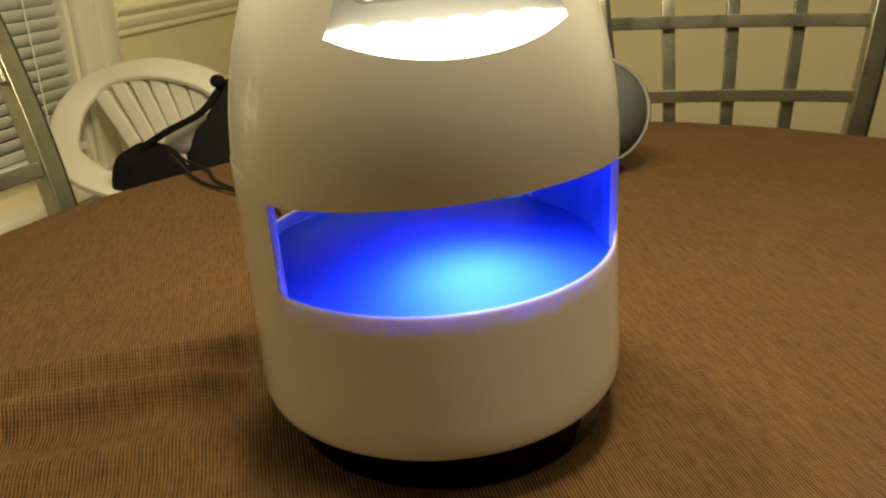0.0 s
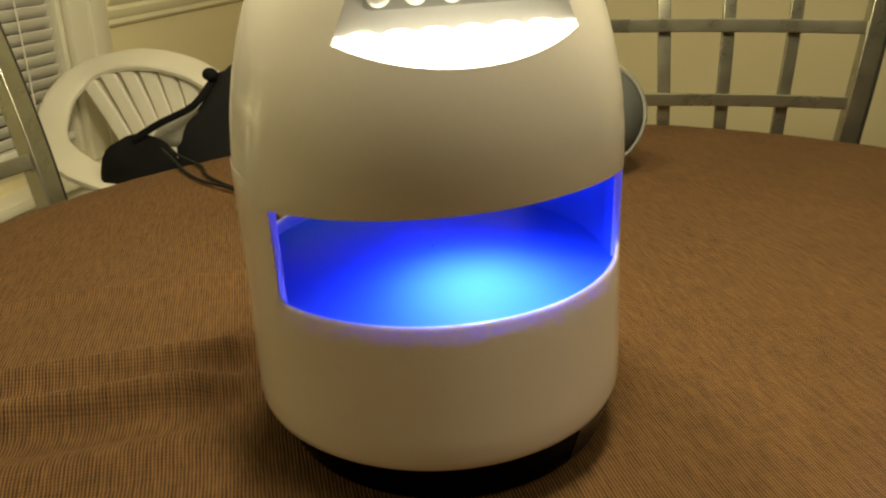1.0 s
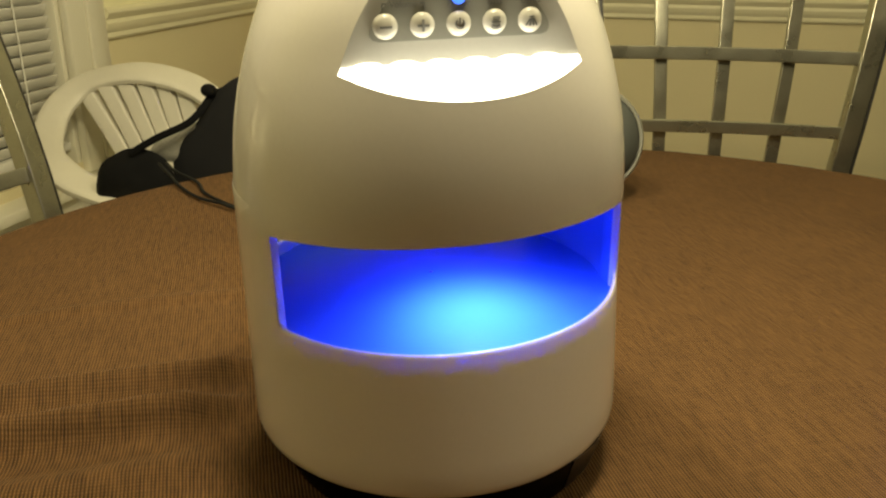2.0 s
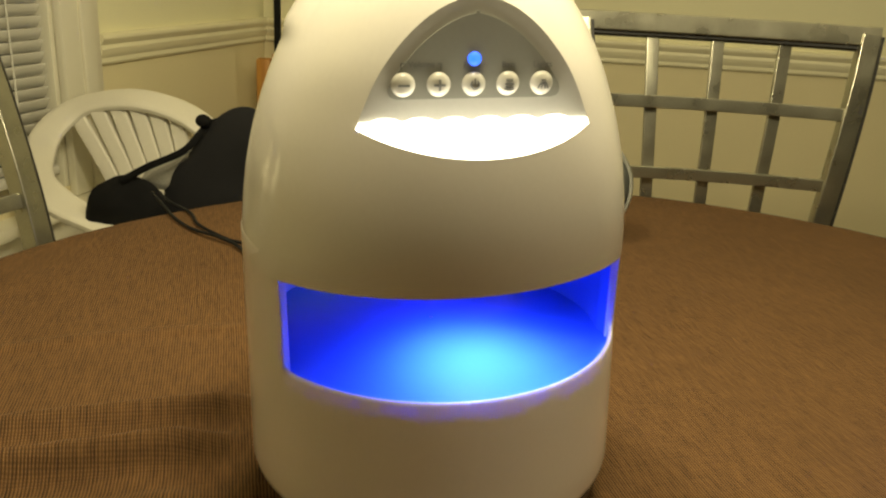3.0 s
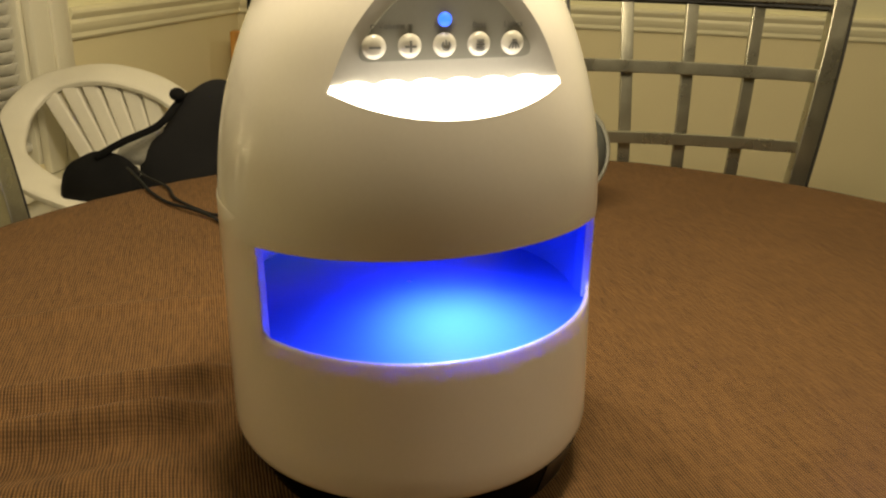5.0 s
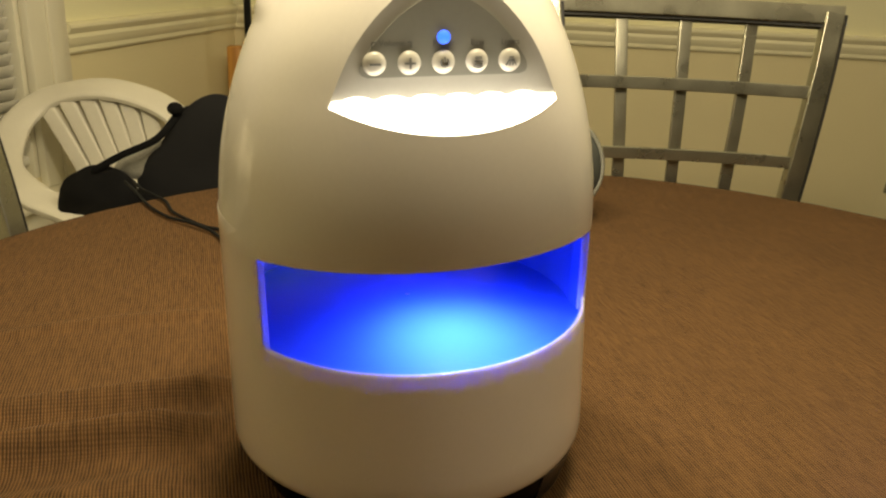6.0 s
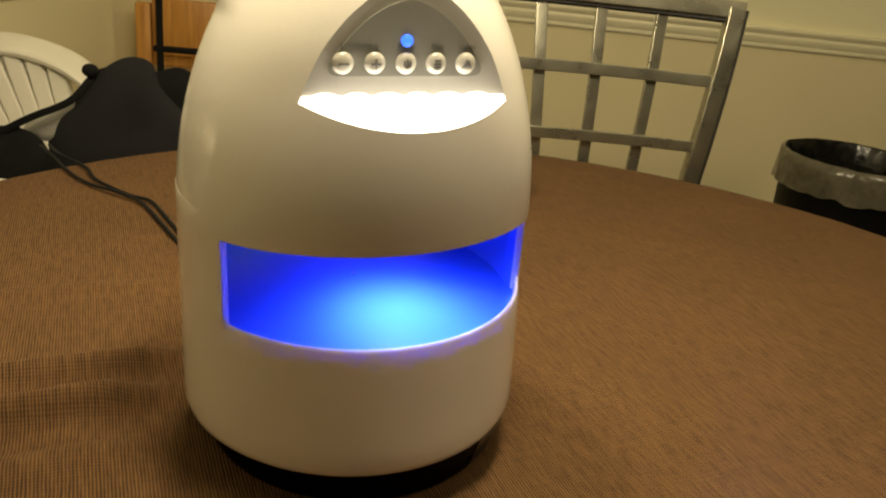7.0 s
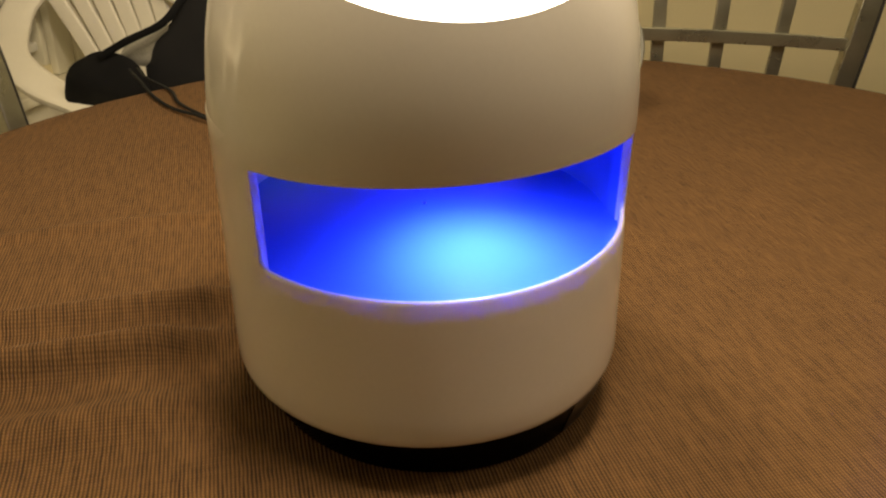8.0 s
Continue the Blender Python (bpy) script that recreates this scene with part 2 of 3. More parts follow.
def bar(a, b, wide, thick, up=(0, 0, 1), bevel=0.25):
    """A straight bar of rectangular section from a to b."""
    bm = bmesh.new()
    a, b = Vector(a), Vector(b)
    t = (b - a).normalized()
    side = t.cross(Vector(up)).normalized()
    u = side.cross(t)
    m = Matrix((side, t, u)).transposed().to_4x4()
    m.translation = (a + b) / 2
    h = (b - a).length / 2
    box(bm, (-wide / 2, -h, -thick / 2), (wide / 2, h, thick / 2), min(wide, thick) * bevel, 2, m)
    return bm


def lettering(text, size, m, material, parent, name="lettering"):
    """Raised print in the built-in font, turned into a mesh."""
    cu = bpy.data.curves.new("text", "FONT")
    cu.body, cu.size, cu.align_x, cu.align_y, cu.extrude = text, size, "CENTER", "CENTER", 0.00015
    ob = bpy.data.objects.new("text", cu)
    scene.collection.objects.link(ob)
    bpy.context.view_layer.update()
    me = bpy.data.meshes.new_from_object(ob.evaluated_get(bpy.context.evaluated_depsgraph_get()))
    bpy.data.objects.remove(ob)
    me.transform(m)
    me.materials.clear()
    me.materials.append(material)
    out = new(name, me)
    out.parent = parent
    return out


# ---- the room ----
CORNER = Vector((-0.575, 2.06, 0))
ALONG_L, ALONG_B = Vector((-0.254, -0.967, 0)).normalized(), Vector((0.9985, -0.055, 0)).normalized()


def frame_of(x_axis, origin):
    m = Matrix((x_axis, Vector((0, 0, 1)).cross(x_axis), Vector((0, 0, 1)))).transposed().to_4x4()
    m.translation = origin
    return m


LEFT, BACK = frame_of(ALONG_L, CORNER), frame_of(ALONG_B, CORNER)   # left: +y into the room; back: -y into the room
RAIL, HIGH = 0.80, 2.44
W0, W1, WZ0, WZ1 = 0.868, 1.80, 0.56, 2.05      # the window's opening along the left wall


def banded(bm, rects, y0, y1):
    for s0, s1, z0, z1 in rects:
        box(bm, (s0, y0, z0), (s1, y1, z1))
    for f in bm.faces:
        f.material_index = 0 if f.calc_center_median().z < RAIL + 0.03 else 1
    return bm


bm = banded(bmesh.new(), [(0, W0, 0, RAIL + 0.03), (0, W0, RAIL + 0.03, HIGH), (W1, 11.5, 0, RAIL + 0.03), (W1, 11.5, RAIL + 0.03, HIGH),
                          (W0, W1, 0, WZ0), (W0, W1, WZ1, HIGH)], -0.14, 0)
structure("wall_left", bm, [M_LOWER, M_UPPER], "painted wall, tan below and cream above the chair rail", LEFT)
bm = banded(bmesh.new(), [(-0.14, 6.2, 0, RAIL + 0.03), (-0.14, 6.2, RAIL + 0.03, HIGH)], 0, 0.14)
structure("wall_back", bm, [M_LOWER, M_UPPER], "painted wall, tan below and cream above the chair rail", BACK)
for name, a, b in (("wall_right", (5.5, -8.9, 0), (5.64, 2.1, HIGH)), ("wall_front", (-3.9, -8.84, 0), (5.5, -8.7, HIGH))):
    structure(name, banded(bmesh.new(), [(a[0], b[0], 0, RAIL + 0.03), (a[0], b[0], RAIL + 0.03, HIGH)], a[1], b[1]), [M_LOWER, M_UPPER], "plain painted wall, tan and cream")
structure("floor", boxed((-4.2, -9.1, -0.1), (5.8, 2.5, 0)), [M_FLOOR], "brown carpeted floor")
structure("ceiling", boxed((-4.2, -9.1, HIGH), (5.8, 2.5, HIGH + 0.1)), [M_CEIL], "plain white painted ceiling")


def moulding(name, length, profile, m, side, start=0.0, label=""):
    """A wall moulding: (out, z) profile run along a wall."""
    bm = bmesh.new()
    ends = [[bm.verts.new((s, side * o, z)) for o, z in profile] for s in (start, length)]
    k = len(profile)
    for i in range(k):
        bm.faces.new((ends[0][i], ends[0][(i + 1) % k], ends[1][(i + 1) % k], ends[1][i]))
    bm.faces.new(ends[0]), bm.faces.new(ends[1][::-1])
    ob = structure(name, bm, [M_TRIM], label or "cream gloss-painted moulded chair rail", m, 30)
    return ob


RAIL_SHAPE = [(-0.004, RAIL), (0.009, RAIL), (0.012, RAIL + 0.005), (0.011, RAIL + 0.014), (0.017, RAIL + 0.022), (0.019, RAIL + 0.034), (0.016, RAIL + 0.042),
              (0.022, RAIL + 0.048), (0.026, RAIL + 0.056), (0.025, RAIL + 0.062), (0.019, RAIL + 0.066), (-0.004, RAIL + 0.066)]
BASE_SHAPE = [(-0.004, 0), (0.014, 0), (0.014, 0.08), (0.009, 0.095), (0.004, 0.10), (-0.004, 0.10)]
moulding("trim_left", 0.766, RAIL_SHAPE, LEFT, 1)
moulding("trim_back", 6.05, RAIL_SHAPE, BACK, -1)
moulding("baseboard_left", 11.0, BASE_SHAPE, LEFT, 1, label="cream painted baseboard")
moulding("baseboard_back", 6.05, BASE_SHAPE, BACK, -1, label="cream painted baseboard")

# the window with its casing and closed blind
win = thing("window_1", LEFT, "white-cased window behind a closed blind", "window", kind="structure")
for s0, s1 in ((0.766, W0 + 0.012), (W1 - 0.012, W1 + 0.16)):
    bm = boxed((s0, -0.002, WZ0 - 0.02), (s1, 0.018, WZ1 + 0.12), 0.004)
    box(bm, (s0 + 0.018 if s0 < 1 else s0, 0.016, WZ0 - 0.02), (s1 - 0.05 if s0 < 1 else s1 - 0.018, 0.027, WZ1 + 0.12), 0.005)
    part("casing", bm, M_CASING, win)
part("casing", boxed((W0 + 0.013, -0.002, WZ1 - 0.01), (W1 - 0.013, 0.02, WZ1 + 0.12), 0.004), M_CASING, win)
part("window_sill", boxed((0.74, -0.05, WZ0 - 0.045), (W1 + 0.18, 0.055, WZ0 - 0.021), 0.006), M_CASING, win)
part("apron", boxed((0.78, -0.002, WZ0 - 0.13), (W1 + 0.14, 0.016, WZ0 - 0.047), 0.004), M_CASING, win)
for s in (W0 + 0.001, W1 - 0.021):
    part("jamb", boxed((s, -0.12, WZ0 - 0.018), (s + 0.02, -0.004, WZ1 - 0.004), 0.002), M_CASING, win)
part("pane", boxed((W0 + 0.023, -0.10, WZ0 + 0.002), (W1 - 0.023, -0.095, WZ1 - 0.02)), M_GLASS, win, "dark night window glass")
blind = thing("window_blind", LEFT @ pose(0, 0.03, 0), "closed white slatted blind with a bottom rail", "blind")
part("head_rail", boxed((W0 + 0.026, -0.07, WZ1 - 0.05), (W1 - 0.026, -0.03, WZ1 - 0.012), 0.003), M_SLAT, blind)
part("bottom_rail", boxed((W0 + 0.026, -0.062, WZ0 + 0.03), (W1 - 0.026, -0.038, WZ0 + 0.048), 0.004), M_SLAT, blind)
bm = bmesh.new()
box(bm, (W0 + 0.028, -0.0512, -0.0114), (W1 - 0.028, -0.0496, 0.0114), 0.0006, 1)
for v in bm.verts:
    v.co = Vector((v.co.x, v.co.y + 0.003 * math.cos(v.co.z * 110) + v.co.z * 0.5, v.co.z))
slat_mesh = finish(bm)
slat_mesh.materials.append(M_SLAT)
z = WZ0 + 0.062
while z < WZ1 - 0.055:
    ob = new("slat", slat_mesh)
    ob.parent, ob.location = blind, (0, 0, z)
    z += 0.0228
for s in (W0 + 0.12, (W0 + W1) / 2, W1 - 0.12):
    part("ladder_cord", boxed((s - 0.0012, -0.040, WZ0 + 0.04), (s + 0.0012, -0.038, WZ1 - 0.03)), M_SLAT, blind)

# ---- the table and its cloth ----
TABLE = (0.145, 0.059)
TR = 0.636
table = thing("round_table", pose(*TABLE, 0), "dark wooden round pedestal table under a cloth", "table")
bm = bmesh.new()
rows = lathe(bm, [(0.001, 0.715), (0.60, 0.715), (TR - 0.012, 0.72), (TR - 0.006, 0.732), (TR - 0.012, 0.744), (0.001, 0.745)], 96)
part("tabletop", bm, M_TABLEWOOD, table)
bm = bmesh.new()
lathe(bm, [(0.001, 0.714), (0.16, 0.714), (0.15, 0.69), (0.07, 0.66), (0.05, 0.55), (0.065, 0.40), (0.05, 0.25), (0.09, 0.14), (0.001, 0.12)], 40)
part("pedestal", bm, M_TABLEWOOD, table)
for k in range(4):
    a = math.pi / 4 + k * math.pi / 2
    c, s = math.cos(a), math.sin(a)
    part("foot", swept([(0.05 * c, 0.05 * s, 0.17), (0.2 * c, 0.2 * s, 0.13), (0.38 * c, 0.38 * s, 0.035)], 0.06, 0.05), M_TABLEWOOD, table)


def folds(x, y):
    """Height of the cloth's creases over the tabletop."""
    h = 0.0
    for (ax, ay), (bx, by), width, tall in (((-0.40, -0.098), (-0.09, 0.043), 0.011, 0.019), ((-0.42, -0.050), (-0.11, 0.083), 0.010, 0.013),
                                            ((-0.36, 0.115), (-0.15, 0.195), 0.007, 0.004), ((-0.40, -0.16), (-0.10, -0.02), 0.016, 0.009)):
        dx, dy = bx - ax, by - ay
        n = math.hypot(dx, dy)
        u, v = ((x - ax) * dx + (y - ay) * dy) / n, (-(x - ax) * dy + (y - ay) * dx) / n
        v += 0.006 * math.sin(u * 17 + ax * 9)
        e = min(1, max(0, (u + 0.1) / 0.15)) * min(1, max(0, (n - u) / 0.05))
        h += tall * e * math.exp(-(v / width) ** 2)
    h += 0.0012 * noise.noise(Vector((x * 9, y * 9, 0))) + 0.0006 * noise.noise(Vector((x * 30, y * 30, 3)))
    d = math.hypot(x + 0.015, y)
    return max(h * min(1, max(0.0, (d - 0.112) / 0.04)), 0.0)


cover = bmesh.new()
rings = [0.0]
while rings[-1] < TR - 0.004:
    rings.append(rings[-1] + 0.0075)
NA = 420
rows = []
for r in rings[1:]:
    row = []
    for i in range(NA):
        a = 2 * math.pi * i / NA
        x, y = TABLE[0] + r * math.cos(a), TABLE[1] + r * math.sin(a)
        row.append(cover.verts.new((x, y, 0.7475 + 0.0022 + folds(x, y))))
    rows.append(row)
for drop, out in ((0.003, 0.005), (0.010, 0.008), (0.022, 0.010), (0.07, 0.012), (0.14, 0.016), (0.22, 0.020)):
    row = []
    for i in range(NA):
        a = 2 * math.pi * i / NA
        k = TR + out + min(1, drop / 0.1) * 0.012 * math.sin(a * 14 + 2 * math.sin(a * 3))
        row.append(cover.verts.new((TABLE[0] + k * math.cos(a), TABLE[1] + k * math.sin(a), 0.7497 - drop)))
    rows.append(row)
cover.faces.new(rows[0])
for lo, hi in zip(rows, rows[1:]):
    for i in range(NA):
        cover.faces.new((lo[i], lo[(i + 1) % NA], hi[(i + 1) % NA], hi[i]))
ob = part("tablecloth", cover, M_CLOTH, None, "brown coarse-woven tablecloth with creases over the round table", 80)
tagged(ob, category="tablecloth")

# ---- the white lamp speaker ----
speaker = thing("speaker_lamp", DEV, "glossy white egg-shaped speaker lamp glowing blue, on the tablecloth", "speaker")
SLOT0, SLOT1 = 0.1078, 0.158
OPENINGS = ((-83.5, 63.5), (96.0, 57.0))      # middle and half width of the front and rear openings, degrees
FOOT_Z, TOP, WIDE = 0.154, 0.3205, 0.1026
AXIS = 0.0018      # the shells stand a little off the panel's middle


def radius_at(z):
    """The egg's outline: a superellipse from the hood's edge to the crown."""
    u = min(1.0, max(0.0, (z - FOOT_Z) / (TOP - FOOT_Z)))
    return max(0.0008, WIDE * math.sqrt(max(0.0, 1 - u ** 1.88)))


def bulge(z):
    """How much further the brow reaches to the front than to the sides."""
    u = min(1.0, max(0.0, (z - 0.231) / 0.027))
    return (0.135 * (min(z, 0.285) - 0.154) + 0.0014 * u * u * (3 - 2 * u)) * min(1, radius_at(z) / 0.06)


def egg(a, r, z):
    """a = -90 degrees is the front."""
    f = max(0.0, -math.sin(a))
    d = (math.degrees(a) + 180) % 360 - 180
    q = ((d + 70) / (77 if d < -70 else 42)) ** 2      # the hood's edge arches up over the opening
    lift = max(-0.003, 0.003 - 0.0055 * q)
    y = r * math.sin(a) - bulge(z) * f ** 1.3
    return (r * math.cos(a) + AXIS * (1 - 0.5 * f), y, z + lift * max(0.0, 1 - (z - 0.158) / 0.04))


# foot ring
bm = bmesh.new()
lathe(bm, [(0.001, 0.0), (0.0910, 0.0), (0.0938, 0.0015), (0.0952, 0.005), (0.1015, 0.027), (0.1005, 0.031), (0.001, 0.031)], 128, (0.0070, 0.003))
part("base", bm, M_BLACK, speaker, "glossy black base ring")
bm = bmesh.new()
lathe(bm, [(0.0949, 0.0035), (0.0958, 0.0050), (0.1018, 0.0262), (0.1008, 0.0272)], 10, (0.0070, 0.003), a0=-59, a1=-43)
part("base_cover", bm, M_COVER, speaker, "dark grey cover set in the base ring")


# lower shell: a wall whose top edge drops at the front and rear openings
def shell_top(deg):
    best = SLOT1 + 0.009
    for mid, half in OPENINGS:
        d = abs((deg - mid + 180) % 360 - 180)
        inside = (half - d) * math.pi / 180 * 0.103      # metres inside the opening's end
        if inside > 0:
            q = 0.0055
            if inside < q:
                best = min(best, SLOT0 + q - math.sqrt(max(0, q * q - (q - inside) ** 2)))
            else:
                best = SLOT0
    return best


bm = bmesh.new()
angles = []
a = 0.0
while a < 360:
    angles.append(a)
    near = min(abs((a - m + 180) % 360 - 180) for m in (-147, -20, 39, 153))
    a += 0.25 if near < 6 else 1.5
lines = []
for a in angles:
    top = shell_top(a)
    c, s = math.cos(radians(a)), math.sin(radians(a))
    col = []
    body = [(0.0990, 0.0287), (0.1024, 0.0290), (0.1040, 0.0305), (0.1046, 0.0345)]
    body += [(0.1046 - 0.0015 * k / 6, 0.0345 + 0.067 * k / 6) for k in range(1, 7)]
    body += [(0.1031 - 0.0004 * k / 6, 0.1015 + (top - 0.0015 - 0.1015) * k / 6) for k in range(1, 7)]
    deep = 0.0012 if top > SLOT1 else 0.0      # the posts are thicker than the lip
    body += [(0.1024, top - 0.0007), (0.1018, top - 0.0001), (0.1009 - deep, top), (0.1002 - deep, top - 0.0006), (0.0999 - deep, top - 0.0018), (0.0997 - deep, 0.096)]
    for r, z in body:
        col.append(bm.verts.new((r * c + AXIS + 0.014 * max(0.0, 0.11 - z), r * s, z)))
    lines.append(col)
for i, col in enumerate(lines):
    nxt = lines[(i + 1) % len(lines)]
    for j in range(len(col) - 1):
        bm.faces.new((col[j], nxt[j], nxt[j + 1], col[j + 1]))
part("lower_shell", bm, M_SHELL, speaker, "white cylinder wall with a wide front opening", 50)
for a0, a1 in ((-19, 38), (154, 212)):
    def flare(a, r, z, lo=a0, hi=a1):
        """The inner wall of a post runs out to its two edges."""
        d = math.degrees(a)
        r += 0.0034 * max(0.0, 1 - min(d - lo, hi - d) / 7) ** 1.5
        return (r * math.cos(a), r * math.sin(a), z)
    bm = bmesh.new()
    lathe(bm, [(0.0958, 0.098), (0.0957, 0.130), (0.0957, 0.167)], 60, (AXIS, 0), a0=a0, a1=a1, shape=flare)
    part("cavity_wall", bm, M_INNER, speaker, "inner face of a post, the lamp's blue light in its colour")
# the cavity's floor, gently domed, and its ceiling, both with blue light in their colour
bm = bmesh.new()
lathe(bm, [(0.1000, 0.1000), (0.093, 0.0988), (0.083, 0.0990), (0.06, 0.1010), (0.03, 0.1030), (0.001, 0.104)], 96, (AXIS, 0))
part("cavity_floor", bm, M_FLOORLIT, speaker, "glossy floor lit bright blue, the lamp's blue also in its colour")
bm = bmesh.new()
lathe(bm, [(0.001, 0.1665), (0.1012, 0.1665), (0.1012, 0.1690), (0.001, 0.1690)], 96, (AXIS, 0))
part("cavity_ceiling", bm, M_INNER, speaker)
bm = bmesh.new()
lathe(bm, [(0.001, 0.1560), (0.0035, 0.1563), (0.005, 0.158), (0.005, 0.1665)], 24, (0.016, -0.055))
part("cavity_light", bm, M_BLUELED, speaker, "small blue lamp under the hood")

# hood in two shells with the control recess cut out of the front one
D0, Z0, SLOPE, CANT = 0.082, 0.2312, 0.48, 0.008      # depth and foot of the control recess; CANT: its slight lean
FRONT_HALF = 66
fine = [(radius_at(0.158 + 0.1625 * k / 70), 0.158 + 0.1625 * k / 70) for k in range(71)]
fine = [(0.1022, 0.1586), (0.1031, 0.1580)] + [(r + 0.0006, z) for r, z in fine[1:]]
bm = bmesh.new()
lathe(bm, fine, 130, a0=-90 - FRONT_HALF, a1=-90 + FRONT_HALF, shape=egg)
for co, no in (((0, -D0, 0), (0, -1, 0)), ((0, -D0, Z0), Vector((-CANT, -SLOPE, 1)).normalized())):
    bmesh.ops.bisect_plane(bm, geom=bm.verts[:] + bm.edges[:] + bm.faces[:], plane_co=co, plane_no=no, dist=1e-6)
gone = [f for f in bm.faces if -f.calc_center_median().y > D0 and f.calc_center_median().z > Z0 + CANT * f.calc_center_median().x - SLOPE * (-f.calc_center_median().y - D0)]
bmesh.ops.delete(bm, geom=gone, context="FACES")
arch, crescent = [], []
for v in bm.verts:
    if v.is_boundary and abs(v.co.x) < 0.07 and v.co.z > 0.19 and -v.co.y > D0 - 1e-4:
        if abs(-v.co.y - D0) < 2e-5 and v.co.z > Z0 + CANT * v.co.x - 1e-4:
            arch.append(v.co.copy())
        if abs(v.co.z - (Z0 + CANT * v.co.x - SLOPE * (-v.co.y - D0))) < 2e-5:
            crescent.append(v.co.copy())
arch.sort(key=lambda p: math.atan2(p.z - Z0 - 0.001, p.x))
crescent.sort(key=lambda p: p.x)
part("front_hood", bm, M_WHITE, speaker, "white brow-like front hood", 30)
bm = bmesh.new()


def rear(a, r, z):
    """The rear shell swells past the front one high on its flank."""
    k = min(1.0, max(0.0, (z - 0.258) / 0.012))
    return egg(a, r + 0.0030 * k * k * (3 - 2 * k) * max(0.0, min(1.0, (203 - math.degrees(a)) / 20)) * max(0.0, -math.cos(a)), z)


lathe(bm, [(r - 0.0006, z) for r, z in fine], 120, a0=-90 + FRONT_HALF - 1, a1=270 - FRONT_HALF + 1, shape=rear)
part("rear_hood", bm, M_WHITE, speaker, "white rear hood set back behind a seam")
bm = bmesh.new()
bm.faces.new([bm.verts.new(p) for p in arch])
part("control_panel", bm, M_PANEL, speaker, "flat grey arched control panel", 0)
panel = speaker.children[-1]
bm = bmesh.new()
bm.faces.new([bm.verts.new(p) for p in crescent])
wl, wr = -crescent[0].x - 0.0004, crescent[-1].x - 0.0004      # an upright strip of the lens at the panel's foot
strip = [bm.verts.new((x, y, Z0 + CANT * x + h)) for y in (-D0 - 0.0012, -D0 - 0.0002) for x, h in ((-wl, -0.0001), (wr, -0.0001), (wr - 0.0012, 0.0026), (-wl + 0.0012, 0.0026))]
for q in ((0, 1, 2, 3), (4, 5, 6, 7), (0, 1, 5, 4), (1, 2, 6, 5), (2, 3, 7, 6), (3, 0, 4, 7)):
    bm.faces.new([strip[i] for i in q])
part("lamp_lens", bm, M_LENS, speaker, "white crescent lamp shining under the buttons", 0)


def half_width(z):
    b = radius_at(z) + bulge(z)
    k = 1 - (D0 / b) ** 2
    return radius_at(z) * math.sqrt(k) if k > 0 else 0


TIP = max(p.z for p in arch)
zs = [Z0 + 0.0120 + (TIP - 0.0055 - Z0 - 0.0120) * k / 40 for k in range(41)]
edge = []
for z in zs:
    w = half_width(z + 0.0052) - 0.0042
    q = 0.007
    if z - zs[0] < q:
        w -= (q - math.sqrt(max(0, q * q - (q - (z - zs[0])) ** 2))) * 0.9
    edge.append((max(w, 0.0006), z))
bm = bmesh.new()
loop = [bm.verts.new((w, -D0 - 0.0009, z + CANT * w)) for w, z in edge] + [bm.verts.new((-w, -D0 - 0.0009, z - CANT * w)) for w, z in edge[::-1]]
face = bm.faces.new(loop)
g = bmesh.ops.extrude_face_region(bm, geom=[face])
bmesh.ops.translate(bm, vec=(0, 0.0012, 0), verts=[v for v in g["geom"] if isinstance(v, bmesh.types.BMVert)])
part("keypad_film", bm, M_OVER, panel, "darker grey keypad area", 0)
PITCH, BZ = 0.0150, Z0 + 0.0180
FACE = Matrix.Rotation(radians(90), 4, "X")


def facing(x, z, out=0.0):
    m = FACE.copy()
    m.translation = (x, -D0 - out, z + CANT * x)
    return m


def stroke(bm, a, b, w):
    a, b = Vector(a), Vector(b)
    d = (b - a).normalized() * w / 2
    s = Vector((-d.y, d.x))
    vs = [bm.verts.new((*p, 0)) for p in (a - d - s, b + d - s, b + d + s, a - d + s)]
    bm.faces.new(vs)


def arc(bm, c, r, a0, a1, w, n=14):
    p = [(c[0] + r * math.cos(radians(a0 + (a1 - a0) * i / n)), c[1] + r * math.sin(radians(a0 + (a1 - a0) * i / n))) for i in range(n + 1)]
    inner = [bm.verts.new((c[0] + (x - c[0]) * (1 - w / r), c[1] + (y - c[1]) * (1 - w / r), 0)) for x, y in p]
    outer = [bm.verts.new((x, y, 0)) for x, y in p]
    for i in range(n):
        bm.faces.new((inner[i], inner[i + 1], outer[i + 1], outer[i]))


